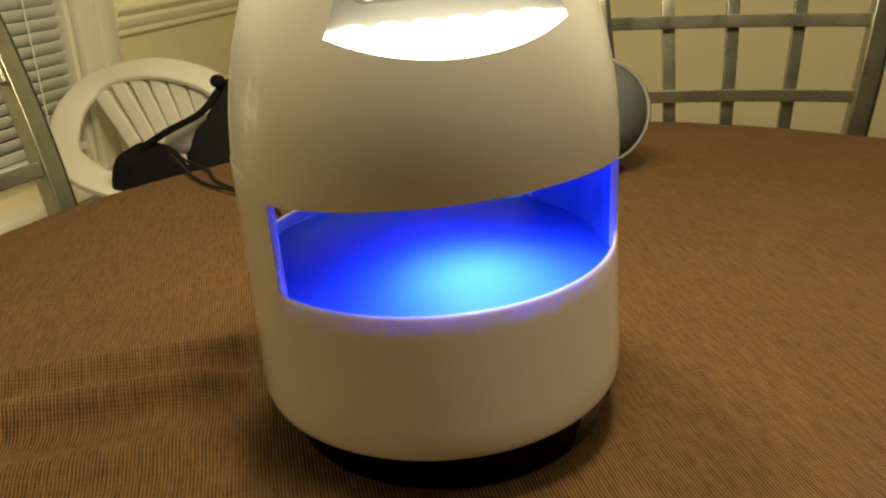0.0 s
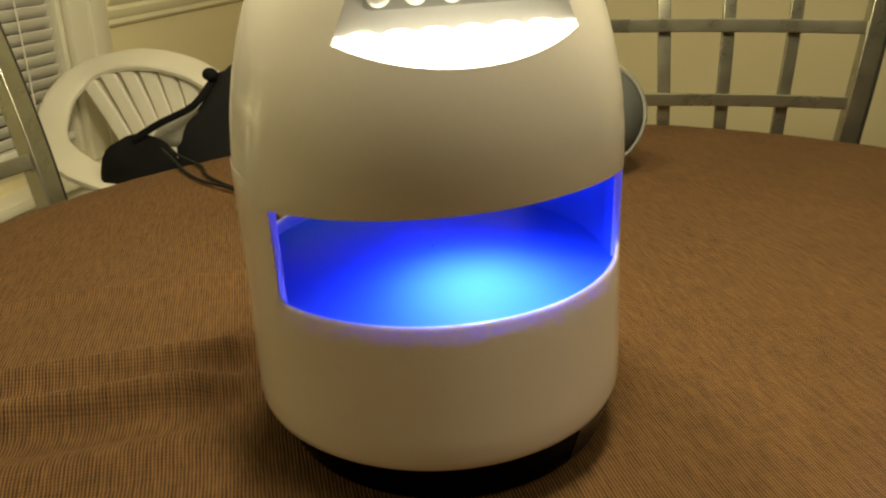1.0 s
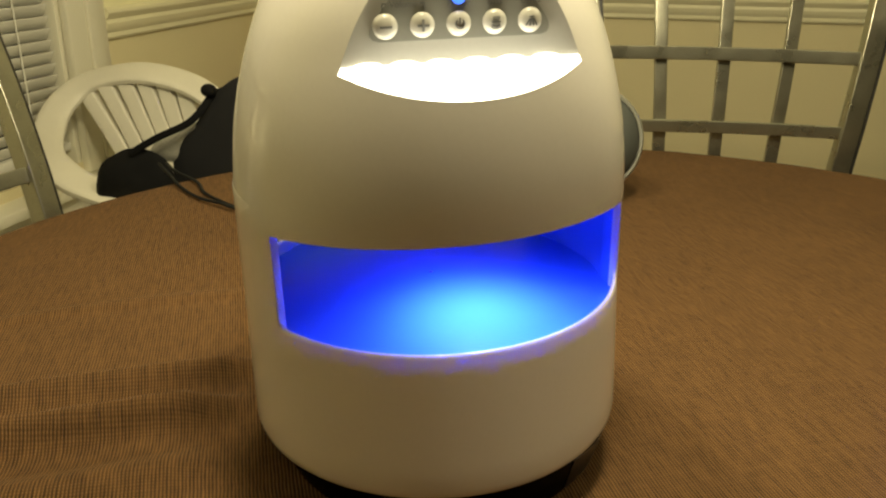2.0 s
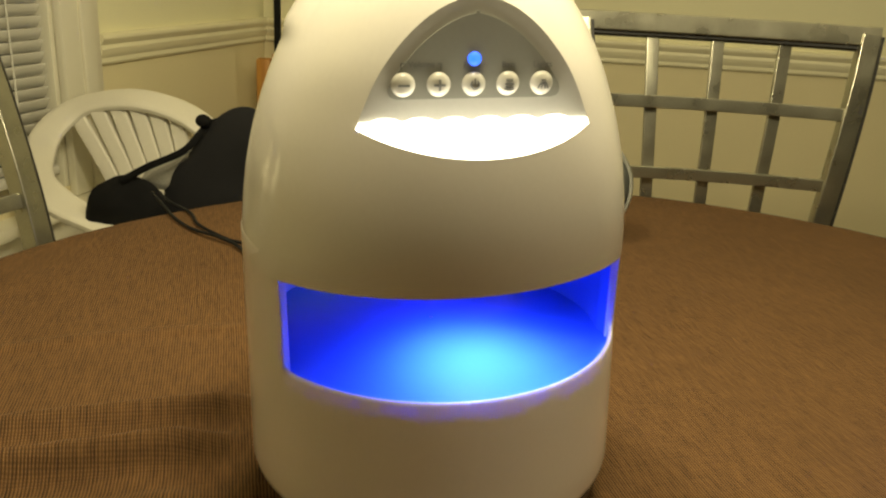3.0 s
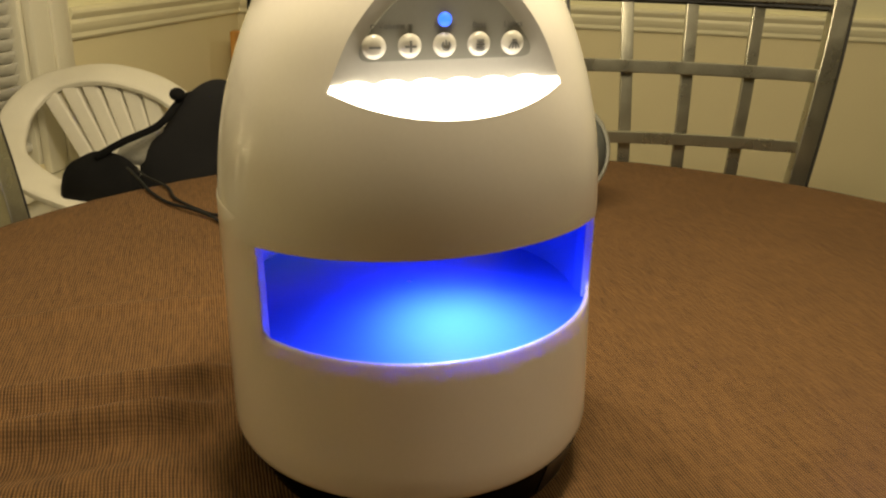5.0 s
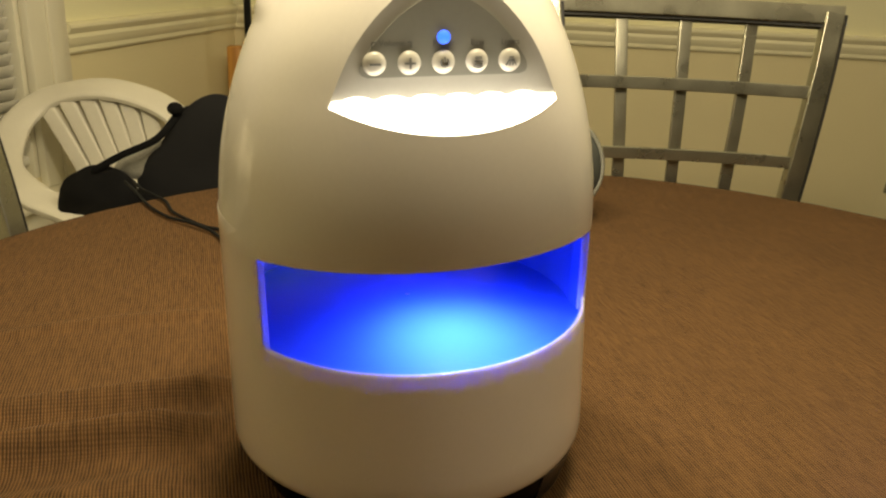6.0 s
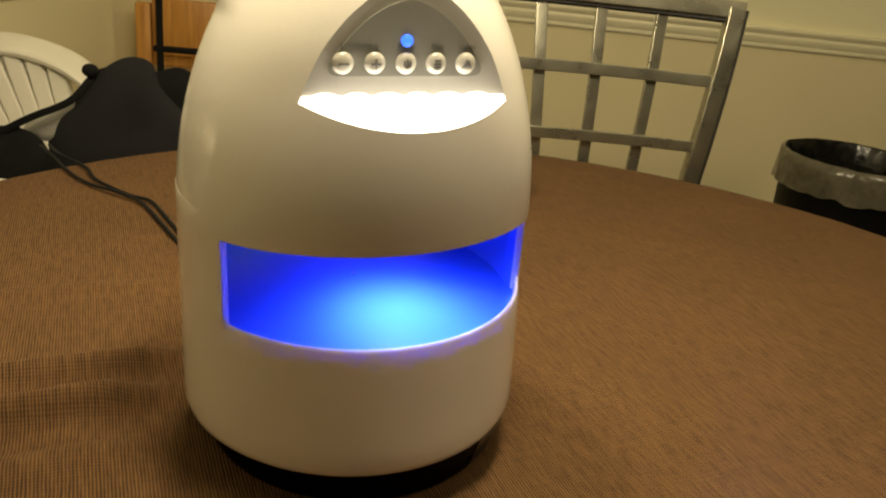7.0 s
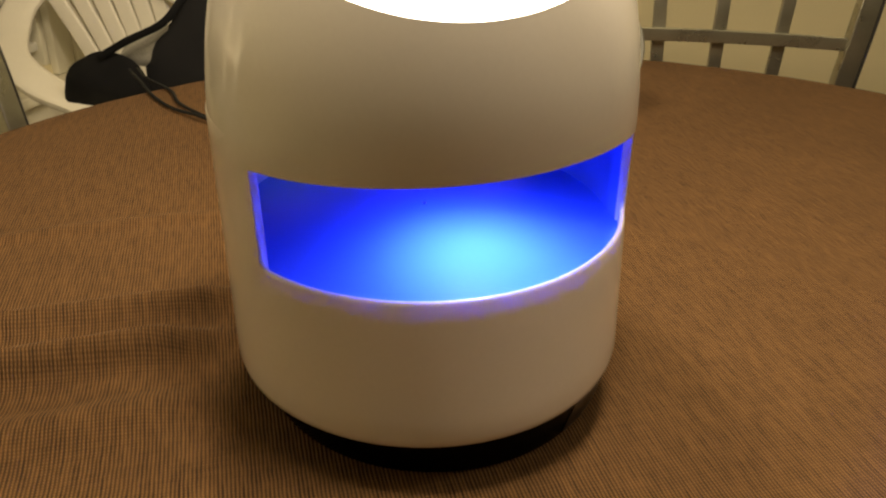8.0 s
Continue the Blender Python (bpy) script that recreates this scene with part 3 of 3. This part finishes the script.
def sign(k):
    bm = bmesh.new()
    mm = 0.0013
    if k in (0, 1):
        stroke(bm, (-1.5 * mm, 0), (1.5 * mm, 0), 0.7 * mm)
    if k == 1:
        stroke(bm, (0, 0.36 * mm), (0, 1.5 * mm), 0.7 * mm), stroke(bm, (0, -1.5 * mm), (0, -0.36 * mm), 0.7 * mm)
    if k == 2:
        arc(bm, (0, 0), 1.6 * mm, 125, 415, 0.5 * mm), stroke(bm, (0, 0.2 * mm), (0, 1.6 * mm), 0.5 * mm)
    if k == 3:
        stroke(bm, (-0.7 * mm, 1.3 * mm), (0.7 * mm, 1.3 * mm), 0.9 * mm), stroke(bm, (-1.1 * mm, 0.1 * mm), (1.1 * mm, 0.1 * mm), 0.6 * mm)
        arc(bm, (0, 0.6 * mm), 2.0 * mm, 225, 315, 0.4 * mm), arc(bm, (0, 0.4 * mm), 2.6 * mm, 230, 310, 0.4 * mm)
    if k == 4:
        stroke(bm, (-0.5 * mm, 1.2 * mm), (0.5 * mm, 1.2 * mm), 0.5 * mm)
        for u in (-1.7, -0.6, 0.6, 1.7):
            stroke(bm, (u * 0.45 * mm, 0.4 * mm), (u * mm, -1.4 * mm), 0.45 * mm)
    for v in bm.verts:
        v.co = Vector((v.co.x, v.co.y, 0.00335 - (v.co.x ** 2 + v.co.y ** 2) * 75))
    g = bmesh.ops.extrude_face_region(bm, geom=bm.faces[:])
    bmesh.ops.translate(bm, vec=(0, 0, 0.0008), verts=[v for v in g["geom"] if isinstance(v, bmesh.types.BMVert)])
    return bm


for k in range(5):
    x = (k - 2) * PITCH - 0.001
    bm = bmesh.new()
    lathe(bm, [(0.0051, 0.0005), (0.0051, 0.0009), (0.0047, 0.0017), (0.0038, 0.0026), (0.0026, 0.0031), (0.0012, 0.00335), (0.0001, 0.0034)], 32)
    bmesh.ops.transform(bm, matrix=facing(x, BZ), verts=bm.verts)
    button = part("button", bm, M_BUTTON, panel, "pearl-white domed push button", 60)
    bm = sign(k)
    bmesh.ops.transform(bm, matrix=facing(x, BZ), verts=bm.verts)
    me = finish(bm, 0)
    me.materials.append(M_INK)
    ob = new("printed_sign", me)
    ob.parent = panel
TEXTZ = BZ + 0.0078
lettering("Volume", 0.0036, facing(-1.5 * PITCH - 0.001, TEXTZ + 0.0004, 0.0010), M_INK, panel)
lettering("Power", 0.0036, facing(-0.001, TEXTZ, 0.0010), M_INK, panel)
lettering("Bass", 0.0036, facing(PITCH - 0.001, TEXTZ, 0.0010), M_INK, panel)
lettering("Lights", 0.0036, facing(2 * PITCH - 0.001, TEXTZ, 0.0010), M_INK, panel)
for sx in (-1, 1):
    bm = bmesh.new()
    x = -1.5 * PITCH - 0.001 + sx * 0.0082
    stroke(bm, (x, TEXTZ + 0.0006), (x + sx * -0.001, TEXTZ + 0.0006), 0.0006), stroke(bm, (x + sx * 0.0003, TEXTZ + 0.0003), (x + sx * 0.0003, TEXTZ - 0.0014), 0.0006)
    g = bmesh.ops.extrude_face_region(bm, geom=bm.faces[:])
    bmesh.ops.translate(bm, vec=(0, 0, 0.0002), verts=[v for v in g["geom"] if isinstance(v, bmesh.types.BMVert)])
    for v in bm.verts:
        v.co = facing(0, 0, 0.0010) @ v.co
    part("printed_bracket", bm, M_INK, panel, "", 0)
bm = bmesh.new()
lathe(bm, [(0.0030, 0.0006), (0.0028, 0.0014), (0.0018, 0.0022), (0.0001, 0.0024)], 24)
bmesh.ops.transform(bm, matrix=facing(-0.001, BZ + 0.0103), verts=bm.verts)
part("power_light", bm, M_BLUE, panel, "lit blue indicator light")
for k in range(6):
    bm = bmesh.new()
    lathe(bm, [(0.0058, 0.0002), (0.0052, 0.0012), (0.0036, 0.0021), (0.0018, 0.0026), (0.0001, 0.0028)], 24)
    bmesh.ops.transform(bm, matrix=facing((k - 2.5) * PITCH - 0.001, Z0 + 0.0023) @ Matrix.Diagonal((1.05, 0.30, 1, 1)), verts=bm.verts)
    part("lamp_bulb", bm, M_LENS, speaker, "small white lamp at the panel's foot")


# ---- metal dining chairs ----
def metal_chair(m, label, rake=0.0):
    """Local frame: the back stands over y = 0, the seat reaches to -y. rake: how far the whole back leans."""
    ch = thing("dining_chair", m, label, "chair", "metal chairs round the table")
    half = lambda z: 0.163 + 0.125 * max(0, z - 0.72)
    lean = lambda z: rake * max(0.0, z - 0.40) + 0.48 * max(0.0, z - 0.68) ** 2
    tilt = lambda z: rake + 0.96 * max(0.0, z - 0.68)
    P = lambda k, z, dy=0.0: Vector((k * half(z), lean(z) + dy, z))
    for k in (-1, 1):
        pts = [Vector((k * 0.185, 0.045, 0.0)), Vector((k * 0.17, 0.0, 0.25)), P(k, 0.46), P(k, 0.60), P(k, 0.70), P(k, 0.80), P(k, 0.90), P(k, 0.985)]
        # added strip: shade on the stile's right side, put into black colour
        part("dark_edge", swept([p + Vector((0.0150, 0.001, -0.002)) for p in pts[1:]], 0.005, 0.018, up=(0, 1, 0), flat=8, n=16), M_EDGESHADE, ch, "black strip standing in for shade on the stile's right side")
        part("stile", swept(pts, 0.025, 0.020, up=(0, 1, 0), flat=14, n=28), M_METAL, ch)
    bow = lambda x: 0.018 * (1 - (x / 0.2) ** 2)
    for z, tall, thick in ((0.983, 0.026, 0.018), (0.880, 0.0175, 0.010), (0.782, 0.0165, 0.010), (0.66, 0.0165, 0.010)):
        w = half(z) + (0.0135 if z > 0.95 else -0.008)
        pts = [(x * w, lean(z) + bow(x * w) - bow(w), z) for x in (-1, -0.5, 0, 0.5, 1)]
        if z > 0.95:
            # added strip: shade under the top rail, put into black colour
            part("dark_edge", swept([(x * w * 0.93, lean(z) + bow(x * w) - bow(w) + 0.001, z - 0.0155) for x in (-1, -0.5, 0, 0.5, 1)], 0.016, 0.005, up=(0, tilt(z), 1), per=6, flat=8, n=16), M_EDGESHADE, ch, "black strip standing in for shade under the top rail")
        part("top_rail" if z > 0.95 else "cross_rail", swept(pts, thick, tall, up=(0, tilt(z), 1), per=6, flat=14, n=28), M_METAL, ch)
    for k in (-1, 0, 1):
        pts = []
        for z in (0.64, 0.74, 0.86, 0.975):
            x = k * half(z) * 0.475
            pts.append((x, lean(z) + bow(x) - bow(half(z)) + 0.0095, z))
        part("back_bar", swept(pts, 0.0168, 0.008, up=(0, 1, 0), per=6, flat=14, n=28), M_METAL, ch)
    bm = boxed((-0.21, -0.42, 0.44), (0.21, -0.01, 0.485), 0.018, 4)
    part("seat", bm, M_SEAT, ch, "dark brown padded seat")
    part("seat_frame", boxed((-0.2, -0.41, 0.418), (0.2, -0.015, 0.439), 0.004), M_METAL, ch)
    for k in (-1, 1):
        part("leg", swept([(k * 0.18, -0.39, 0.42), (k * 0.19, -0.40, 0.2), (k * 0.2, -0.41, 0)], 0.024, 0.024, up=(0, 1, 0), flat=6), M_METAL, ch)
    return ch


metal_chair(pose(0.360, 0.680, 0, 0, 0, -3), "pewter metal lattice-back dining chair behind the round table")
metal_chair(pose(-0.4255, 0.220, 0, 0, 0, 75), "dark metal lattice-back dining chair beside the round table", 0.2)

# ---- white resin chair ----
resin = thing("resin_chair", pose(-0.50, 0.98, -0.006), "white moulded resin armchair with a fan-slatted back", "chair")
O = Vector((0.52, -0.98, 0))
RIM = [(-0.47, 0.64, 0.63), (-0.529, 0.729, 0.642), (-0.635, 0.805, 0.65), (-0.735, 0.92, 0.657), (-0.785, 1.03, 0.675), (-0.790, 1.10, 0.712), (-0.745, 1.14, 0.750), (-0.64, 1.125, 0.772),
       (-0.54, 1.11, 0.755), (-0.47, 1.10, 0.712), (-0.40, 1.07, 0.672), (-0.33, 0.97, 0.655), (-0.26, 0.84, 0.645)]
part("back_rim", swept([Vector(p) + O for p in RIM], 0.058, 0.020, up=lambda t: (0.1, -0.5 * math.sin(math.pi * t), 0.9), n=20, flat=3), M_RESIN, resin, "broad rounded rim that runs into the arms")
for k in range(6):
    u = (k - 2.5) / 3 - 0.12
    top = Vector((-0.635 + 0.118 * u, 1.125 - 0.01 * u, 0.760 - 0.035 * u * u))
    foot = Vector((-0.535 + 0.055 * u, 1.06, 0.46))
    part("back_slat", swept([top + O, (top * 0.55 + foot * 0.45) + O + Vector((0, 0.01, 0)), foot + O], 0.0315, 0.034, up=(0, 1, 0), per=6, flat=5), M_RESIN, resin)
part("seat", boxed((-0.27, -0.24, 0.40), (0.27, 0.14, 0.43), 0.015, 4), M_RESIN, resin)
for x, y in ((-0.25, -0.2), (0.25, -0.2), (-0.24, 0.12), (0.2, 0.12)):
    part("leg", bar((x, y, 0.41), (x * 1.1, y * 1.1, 0), 0.05, 0.03, up=(0, 1, 0)), M_RESIN, resin)
for a, b in (((-0.50, 0.70, 0.635), (-0.62, 0.78, 0.42)), ((-0.28, 0.87, 0.64), (-0.27, 0.85, 0.42))):
    part("arm_post", bar(Vector(a) + O, Vector(b) + O, 0.05, 0.02, up=(1, 0, 0)), M_RESIN, resin)


# ---- black bag on the resin chair ----
def slab(outline, thick, puff, material_seed, cells=10):
    """A soft sack: an outline in (x, z) filled, puffed to both sides and crumpled."""
    bm = bmesh.new()
    c = Vector((sum(p[0] for p in outline) / len(outline), 0, sum(p[1] for p in outline) / len(outline)))
    ring = smooth_path([Vector((p[0], 0, p[1])) for p in (*outline, outline[0])], 5)[:-1]
    def layer(side):
        out = []
        for k in range(1, cells + 1):
            s = k / cells
            row = []
            for p in ring:
                q = c + (p - c) * s
                lift = thick * math.sqrt(max(0, 1 - s ** 3)) + puff * noise.noise(q * 14 + Vector((material_seed, side * 5, 0))) * (1 - s ** 4)
                row.append(bm.verts.new((q.x, side * lift, q.z)))
            out.append(row)
        mid = bm.verts.new((c.x, side * thick, c.z))
        n = len(ring)
        for i in range(n):
            bm.faces.new((mid, out[0][i], out[0][(i + 1) % n]))
        for lo, hi in zip(out, out[1:]):
            for i in range(n):
                bm.faces.new((lo[i], lo[(i + 1) % n], hi[(i + 1) % n], hi[i]))
    layer(-1), layer(1)
    bmesh.ops.remove_doubles(bm, verts=bm.verts, dist=1e-5)
    return bm


bag = thing("shoulder_bag", pose(-0.36, 0.78, 0.43), "black fabric shoulder bag slumped on the resin chair", "bag")
BO = Vector((0.36, 0, -0.43))
main = [(-0.43, 0.44), (-0.445, 0.69), (-0.40, 0.755), (-0.362, 0.804), (-0.325, 0.826), (-0.292, 0.820), (-0.28, 0.785), (-0.245, 0.745), (-0.22, 0.70), (-0.21, 0.44)]
part("flap_panel", slab([(x + 0.36, z - 0.43) for x, z in main], 0.014, 0.007, 1), M_BAGPANEL, bag, "large charcoal fabric panel")
side = [(-0.56, 0.45), (-0.555, 0.66), (-0.515, 0.712), (-0.47, 0.718), (-0.435, 0.69), (-0.42, 0.60), (-0.42, 0.45)]
ob = part("side_pocket", slab([(x + 0.36, z - 0.43) for x, z in side], 0.018, 0.02, 4), M_BAG, bag)
ob.location = (0, -0.035, 0)
back = [(-0.34, 0.45), (-0.33, 0.74), (-0.28, 0.80), (-0.235, 0.785), (-0.215, 0.73), (-0.20, 0.45)]
ob = part("rear_pouch", slab([(x + 0.36, z - 0.43) for x, z in back], 0.03, 0.015, 8), M_BAG, bag)
ob.location = (0, 0.075, 0)
part("strap", swept([(-0.13, -0.05, 0.285), (-0.09, -0.045, 0.308), (-0.04, -0.03, 0.332), (-0.012, 0.0, 0.366), (0.01, 0.03, 0.372)], 0.011, 0.004, up=(0, 1, 0.3)), M_BAG, bag, "folded black strap")
part("lining", slab([(-0.125, 0.268), (-0.10, 0.30), (-0.045, 0.322), (-0.03, 0.31), (-0.075, 0.262)], 0.006, 0.004, 11, 5), M_LINING, bag, "grey lining showing at the mouth")
bm = bmesh.new()
bmesh.ops.create_uvsphere(bm, u_segments=16, v_segments=10, radius=0.010)
for v in bm.verts:
    v.co = Vector((v.co.x * 1.2, v.co.y, v.co.z)) + Vector((-0.016, -0.01, 0.374))
part("toggle", bm, M_BAG, bag, "round black toggle")

# the cable from the bag over the table to the speaker
cable = thing("power_cable", pose(-0.2, 0.35, 0.75), "doubled thin black cable lying on the tablecloth", "cable")
for pts in ([(-0.372, 0.560, 0.752), (-0.345, 0.515, 0.7545), (-0.306, 0.476, 0.7535), (-0.284, 0.435, 0.7535), (-0.24, 0.392, 0.7535), (-0.213, 0.375, 0.7535), (-0.18, 0.312, 0.7535), (-0.12, 0.2, 0.7535), (-0.05, 0.112, 0.756)],
            [(-0.380, 0.555, 0.752), (-0.350, 0.505, 0.7545), (-0.318, 0.455, 0.7535), (-0.285, 0.418, 0.7535), (-0.25, 0.392, 0.7555), (-0.22, 0.367, 0.7535), (-0.187, 0.306, 0.7535), (-0.126, 0.195, 0.7535), (-0.058, 0.110, 0.756)]):
    part("strand", swept([Vector(p) - Vector((-0.2, 0.35, 0.75)) for p in pts], 0.0036, 0.0036, n=10), M_CORD, cable)

# ---- small round loudspeaker behind ----
puck = thing("round_speaker", pose(0.143, 0.46, 0.752), "dark grey fabric round speaker with a pale rim on the tablecloth", "speaker")
PR = Matrix.Translation((0, 0, 0.066)) @ Matrix.Rotation(radians(78), 4, "X") @ Matrix.Scale(0.9, 4)
for name, prof, material, label in (("grille", [(0.0001, 0.034), (0.02, 0.033), (0.04, 0.028), (0.055, 0.017), (0.0605, 0.006)], M_GREY, "dark fabric grille"),
                                    ("rim", [(0.0607, 0.008), (0.064, 0.009), (0.0665, 0.004), (0.066, -0.006), (0.0607, -0.010)], M_RIM, "pale grey rim"),
                                    ("back", [(0.0606, -0.008), (0.055, -0.022), (0.04, -0.034), (0.0001, -0.04)], M_GREY, "")):
    bm = bmesh.new()
    lathe(bm, prof, 64)
    bmesh.ops.transform(bm, matrix=PR, verts=bm.verts)
    part(name, bm, material, puck, label, 50)
bm = bmesh.new()
lathe(bm, [(0.001, 0.0), (0.03, 0.0), (0.033, 0.003), (0.03, 0.008), (0.001, 0.012)], 40)
part("foot", bm, M_BLACK, puck)

# ---- bin by the back wall ----
bin_ = thing("waste_bin", pose(1.305, 1.36, 0) @ Matrix.Diagonal((1.0, 1.0, 1.235, 1)), "black waste bin with a clear liner folded over its rim", "bin")
bm = bmesh.new()
lathe(bm, [(0.001, 0.004), (0.001, 0.0), (0.13, 0.0), (0.14, 0.01), (0.172, 0.478), (0.178, 0.482), (0.178, 0.49), (0.170, 0.49), (0.134, 0.012), (0.001, 0.012)], 64)
part("body", bm, M_BINK, bin_)
bm = bmesh.new()
crumple = lambda a, r, z: ((r + 0.005 * noise.noise(Vector((math.cos(a) * 7, math.sin(a) * 7, z * 22)))) * math.cos(a), (r + 0.005 * noise.noise(Vector((math.cos(a) * 7, math.sin(a) * 7, z * 22)))) * math.sin(a),
                           z + 0.009 * noise.noise(Vector((math.cos(a) * 5, math.sin(a) * 5, 3))) * (1 if z < 0.45 else 0.2))
lathe(bm, [(0.187, 0.435), (0.186, 0.45), (0.187, 0.465), (0.186, 0.485), (0.183, 0.4985), (0.174, 0.502)], 120, shape=crumple)
part("liner", bm, M_FILM, bin_, "clear plastic liner cuff", 60)
bm = bmesh.new()
lathe(bm, [(0.173, 0.500), (0.160, 0.47), (0.157, 0.40), (0.146, 0.25), (0.130, 0.06), (0.001, 0.03)], 120, shape=lambda a, r, z: crumple(a, r - 0.006, z))
part("liner_inside", bm, mat("dark_liner_film", (0.006, 0.006, 0.0055), 0.2, vary=0.3, scale=25, bump=0.003, fine=60), bin_, "dark crinkled liner inside", 60)

bm = bmesh.new()
bmesh.ops.create_icosphere(bm, subdivisions=3, radius=0.026)
for v in bm.verts:
    v.co = v.co * (1 + 0.5 * noise.noise(v.co * 60)) + Vector((0.118, -0.152, 0.478))
part("knot", bm, mat("white_liner_film", (0.62, 0.60, 0.52), 0.4, vary=0.15), bin_, "bunched white knot of the liner", 60)

# ---- wooden chair and black stand in the corner ----
wood = thing("wooden_chair", pose(-0.43, 1.86, 0), "orange pine chair with a cane panel, standing in the corner", "chair")
WO = Vector((0.43, -1.86, 0))
for x in (-0.53, -0.30):
    part("post", boxed((x - 0.02 + 0.43, -0.018, 0), (x + 0.02 + 0.43, 0.018, 0.77), 0.005), M_WOOD, wood)
part("back_board", boxed((-0.508 + 0.43, -0.011, 0.63), (-0.322 + 0.43, 0.011, 0.785), 0.006), M_WOOD, wood)
part("cane_panel", boxed((-0.50 + 0.43, -0.004, 0.45), (-0.33 + 0.43, 0.004, 0.61), 0.002), M_CANE, wood, "woven cane panel")
part("lower_rail", boxed((-0.508 + 0.43, -0.011, 0.41), (-0.322 + 0.43, 0.011, 0.448), 0.004), M_WOOD, wood)
part("middle_rail", boxed((-0.508 + 0.43, -0.011, 0.606), (-0.322 + 0.43, 0.011, 0.632), 0.004), M_WOOD, wood)
stand = thing("metal_stand", pose(-0.47, 1.76, 0), "black metal stand pole with a cross arm", "stand")
part("pole", bar((0, 0, 0), (-0.002, 0, 1.35), 0.017, 0.017, up=(0, 1, 0)), M_CORD, stand)
part("cross_arm", bar((-0.018, 0, 0.668), (0.16, 0, 0.668), 0.016, 0.016), M_CORD, stand)
bm = bmesh.new()
lathe(bm, [(0.001, 0.0), (0.13, 0.0), (0.135, 0.006), (0.12, 0.016), (0.001, 0.022)], 48)
part("foot_plate", bm, M_CORD, stand)
